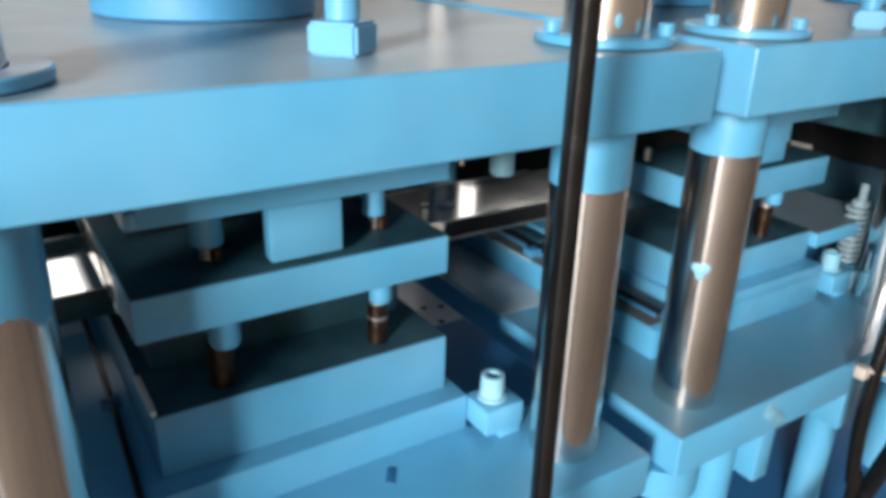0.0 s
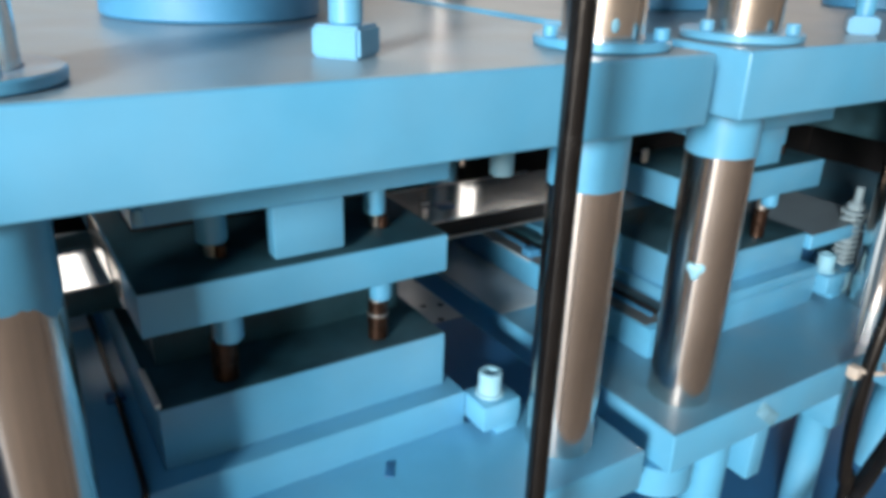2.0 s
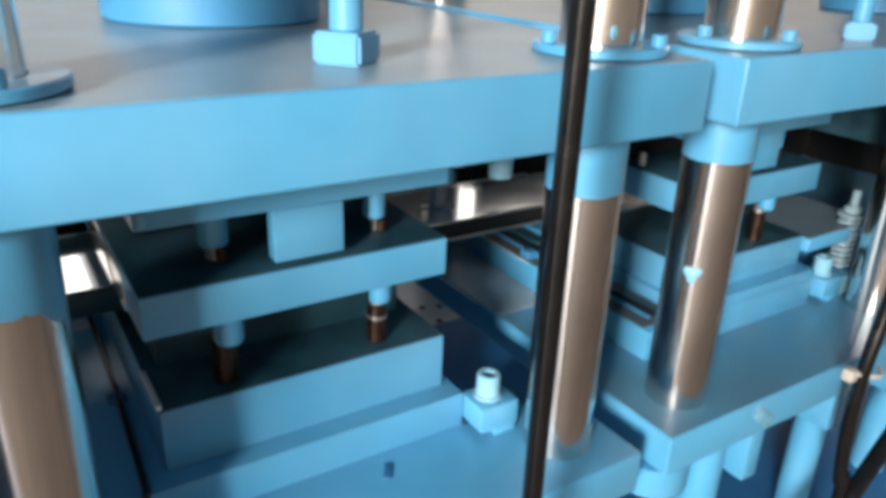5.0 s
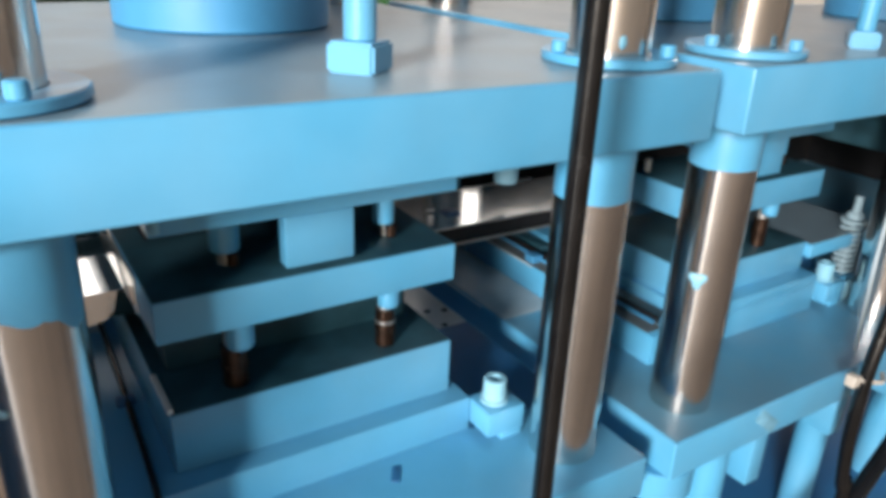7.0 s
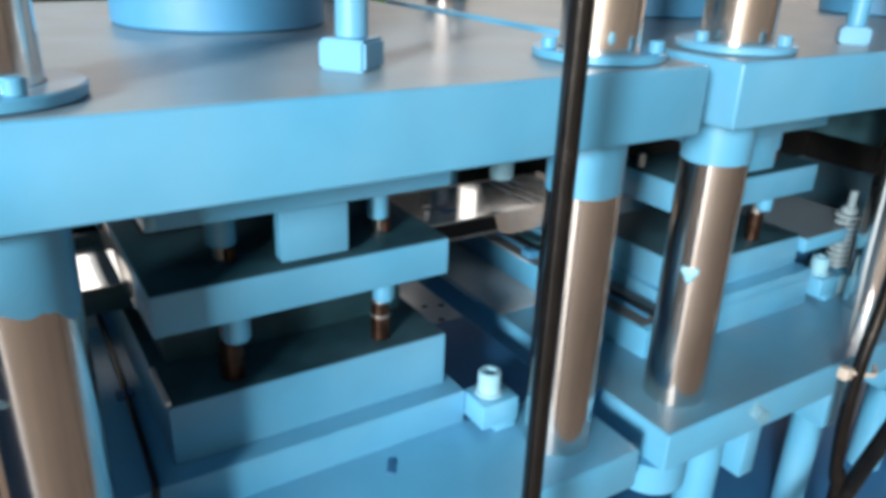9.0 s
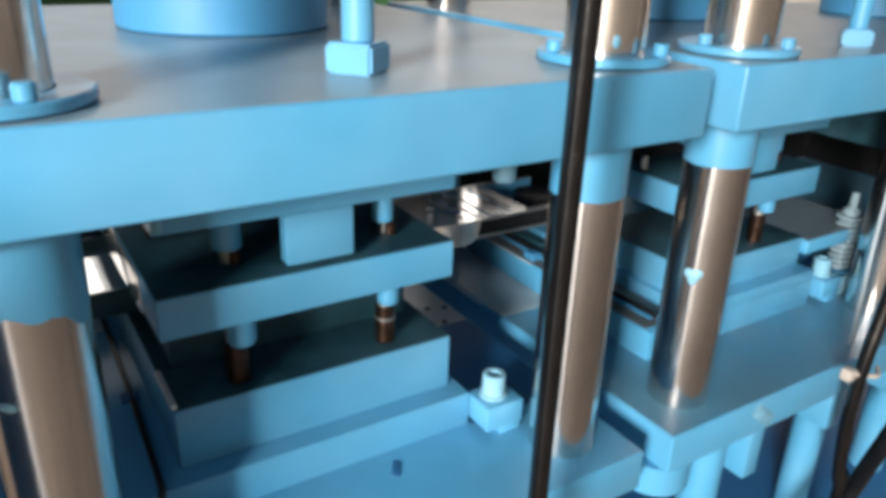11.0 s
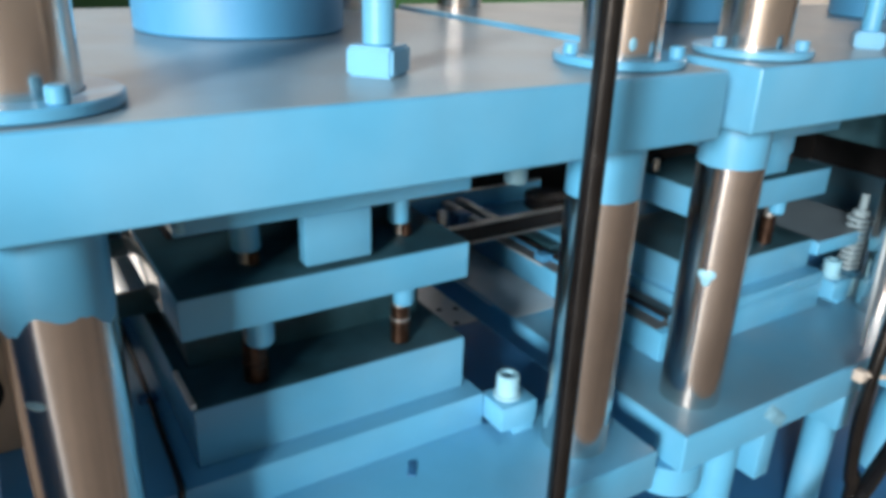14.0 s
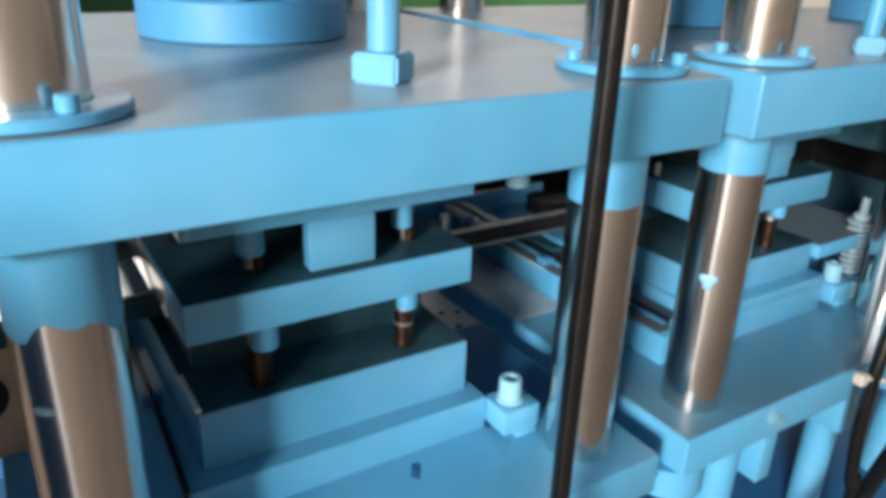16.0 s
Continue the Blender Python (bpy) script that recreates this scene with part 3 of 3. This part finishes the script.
part("collar", ring(bmesh.new(), 0.633, 0.183, 0.0, 0.022, 0.0, 0.030, 24), BLUE, sp)
coil = [(0.631 + 0.0178 * math.cos(a), 0.183 + 0.0178 * math.sin(a), 0.034 + 0.090 * k / 108) for k in range(109) for a in (2 * math.pi * k / 12,)]
part("coil_spring", tube(bmesh.new(), coil, 0.0034, 8, 1), ZINC, sp, "pale zinc plated coil spring")
bk = B(0.588, 0.640, 0.1465, 0.152, 0.0008, 0.034, bevel=0.001)
box(bk, 0.588, 0.608, 0.1525, 0.215, 0.0008, 0.008, bevel=0.001)
part("bracket", bk, PALE, sp, "pale angle bracket")

hk = thing("locking_bar", 0.148, 0.40, 0.047, "black rod with bright edge lying along the second die shoe", "rod")
part("bar", tube(bmesh.new(), [(0.147, 0.62, 0.0545), (0.147, 0.40, 0.0545), (0.148, 0.25, 0.0545), (0.149, 0.185, 0.0545), (0.151, 0.172, 0.053)], 0.0045, 12), DARK, hk)
part("bright_edge", tube(bmesh.new(), [(0.138, 0.62, 0.052), (0.138, 0.40, 0.052), (0.139, 0.25, 0.052), (0.140, 0.178, 0.052)], 0.0032, 10), BLUE_DEEP, hk, "blue wire beside the rod")
part("end_block", B(0.142, 0.166, 0.153, 0.1695, 0.047, 0.064, bevel=0.002), BLUE, hk)

# ---- hoses ----
h = solid("hydraulic_hose", tube(bmesh.new(), [(-0.300, -0.10, 1.05), (-0.301, -0.10, 0.75), (-0.302, -0.10, 0.45), (-0.303, -0.10, 0.15), (-0.300, -0.10, -0.20), (-0.29, -0.08, -0.55), (-0.25, 0.0, -BED + 0.009)], 0.0087, 18),
          RUBBER, "glossy black hydraulic hose hanging in front of the press", "hose", at=(-0.25, 0, -BED))
h2 = thing("cable_bundle", 0.34, -0.05, -BED, "black hoses tied with a pale cable tie at the second bed", "hose")
part("hose", tube(bmesh.new(), [(0.352, -0.045, 0.35), (0.34, -0.048, 0.16), (0.318, -0.05, 0.04), (0.318, -0.05, -0.06), (0.338, -0.05, -0.16), (0.352, -0.05, -0.21), (0.37, -0.05, -BED)], 0.0095, 16), RUBBER, h2)
part("hose", tube(bmesh.new(), [(0.50, -0.05, -0.09), (0.42, -0.055, -0.155), (0.352, -0.06, -0.205), (0.28, -0.06, -0.27), (0.2, -0.06, -0.40), (0.18, -0.06, -BED)], 0.013, 16), RUBBER, h2)
part("cable_tie", B(0.292, 0.308, -0.050, -0.034, 0.018, 0.036, bevel=0.003), PLASTIC, h2, "pale plastic cable tie block")
part("tie_tail", tube(bmesh.new(), [(0.30, -0.045, 0.030), (0.335, -0.062, 0.024), (0.36, -0.05, 0.024)], 0.0035, 8), PLASTIC, h2)
board = thing("plywood_board", -1.0, 0.39, 0.0, "worn brown plywood board standing on the bed under the feed rail", "board")
part("sheet", B(-1.25, -0.688, 0.376, 0.391, 0.0008, 0.140, bevel=0.002), WOOD, board)
hole = lathe(bmesh.new(), 0, 0, [(0, 0), (0.032, 0), (0.032, 0.002), (0, 0.002)], 28)
bmesh.ops.transform(hole, matrix=pose(-0.741, 0.3762, 0.084, 90, 0, 0), verts=hole.verts)
part("hole", hole, DARK, board, "dark round hole")
tb = solid("pale_tube", tube(bmesh.new(), [(0.436, 0.030, 0.0), (0.430, 0.030, 0.09), (0.423, 0.030, 0.17), (0.42, 0.03, 0.385)], 0.0030, 12), SPRING, "thin pale plastic air tube standing on the second bed", "tube", at=(0.436, 0.03, 0))
cb = solid("black_cable", tube(bmesh.new(), [(-0.560, 0.72, 0.052), (-0.562, 0.50, 0.052), (-0.565, 0.33, 0.052), (-0.570, 0.17, 0.052), (-0.573, 0.146, 0.046), (-0.576, 0.142, 0.012), (-0.60, 0.10, 0.0052), (-0.69, 0.02, 0.0052)], 0.0038, 12), RUBBER, "black cable lying along the die shoe", "cable", at=(-0.575, 0.4, 0.0))


part("shoe_top", B(0.1155, 0.1900, 0.165, 0.635, 0.0466, 0.0474, bevel=0.0003, seg=1), RUST, die2, "brown oily top of the die shoe")
part("stop_block", B(0.117, 0.140, 0.436, 0.460, 0.0475, 0.061, bevel=0.002), BLUE_DEEP, die2)
part("side_block", B(0.160, 0.186, 0.470, 0.600, 0.0475, 0.060, bevel=0.0015), OILY, die2, "dark oily guide block")
clip = B(-0.577, -0.556, 0.326, 0.342, 0.0472, 0.0555, bevel=0.002)
solid("cable_clip", clip, BLUE_DARK, "small dark blue clip holding the cable on the die shoe", "cable clip", at=(-0.566, 0.334, 0.047))
scrap = B(-0.598, -0.556, 0.53, 0.61, 0.047, 0.0495, bevel=0.0006)
solid("metal_scrap", scrap, SPRING, "small pale offcut of sheet metal lying on the die shoe", "metal scrap", at=(-0.577, 0.57, 0.047))
# Thin pale strips along the edges of rail and bed.
part("pale_edge", B(0.1115, 0.1145, 0.43, 0.62, 0.0450, 0.0472, bevel=0.0004), SPRING, die2, "thin bright strip along the rail's edge")
part("pale_edge", B(-0.0005, 0.0020, 0.42, 0.60, -0.0006, 0.0010, bevel=0.0004), SPRING, bed2, "thin bright strip along the bed's edge")
bm = bmesh.new()
bmesh.ops.create_uvsphere(bm, u_segments=12, v_segments=8, radius=1.0)
for v in bm.verts:
    v.co = Vector((-0.680 + v.co.x * 0.006 - v.co.y * 0.002, 0.0405 - v.co.x * 0.006 - v.co.y * 0.002, 0.252 + v.co.z * 0.004))
part("paint_blob", bm, PALE, bpy.data.objects["press_column"], "pale blue spot of paint on the chrome")


# ---- what moves ----
def motions():
    # ram stroke and the stripper plate that rides on it: seconds, metres down
    stroke = [(0, 0), (14.3, 0), (14.4, 0.002), (14.5, 0.008), (14.6, 0.020), (14.7, 0.034), (14.8, 0.043), (14.9, 0.040), (15.0, 0.022), (15.1, 0.010), (15.2, 0.003), (15.3, 0.0), (16, 0)]
    x, y, z = ram1.location
    walk(ram1, [(t, pose(x, y, z - d)) for t, d in stroke])
    press = [(0, 0), (14.3, 0), (14.4, 0.001), (14.5, 0.006), (14.6, 0.016), (14.7, 0.027), (14.8, 0.030), (14.9, 0.030), (15.0, 0.021), (15.1, 0.009), (15.2, 0.002), (15.3, 0.0), (16, 0)]
    x2, y2, z2 = strip1.location
    walk(strip1, [(t, pose(x2, y2, z2 - d)) for t, d in press])
    # strip feed: seconds, place of the strip's tail
    tail = [(0, 0.725), (2.0, 0.596), (4.0, 0.467), (6.3, 0.319), (7.0, 0.274), (8.5, 0.176), (9.2, 0.131), (11.5, -0.022), (12.0, -0.052), (12.5, -0.083), (13.0, -0.113), (13.5, -0.146), (14.0, -0.24), (14.3, -0.27), (16, -0.27)]
    x3, y3, z3 = strip.location
    walk(strip, [(t, pose(x3 + d, y3, z3)) for t, d in tail])


motions()
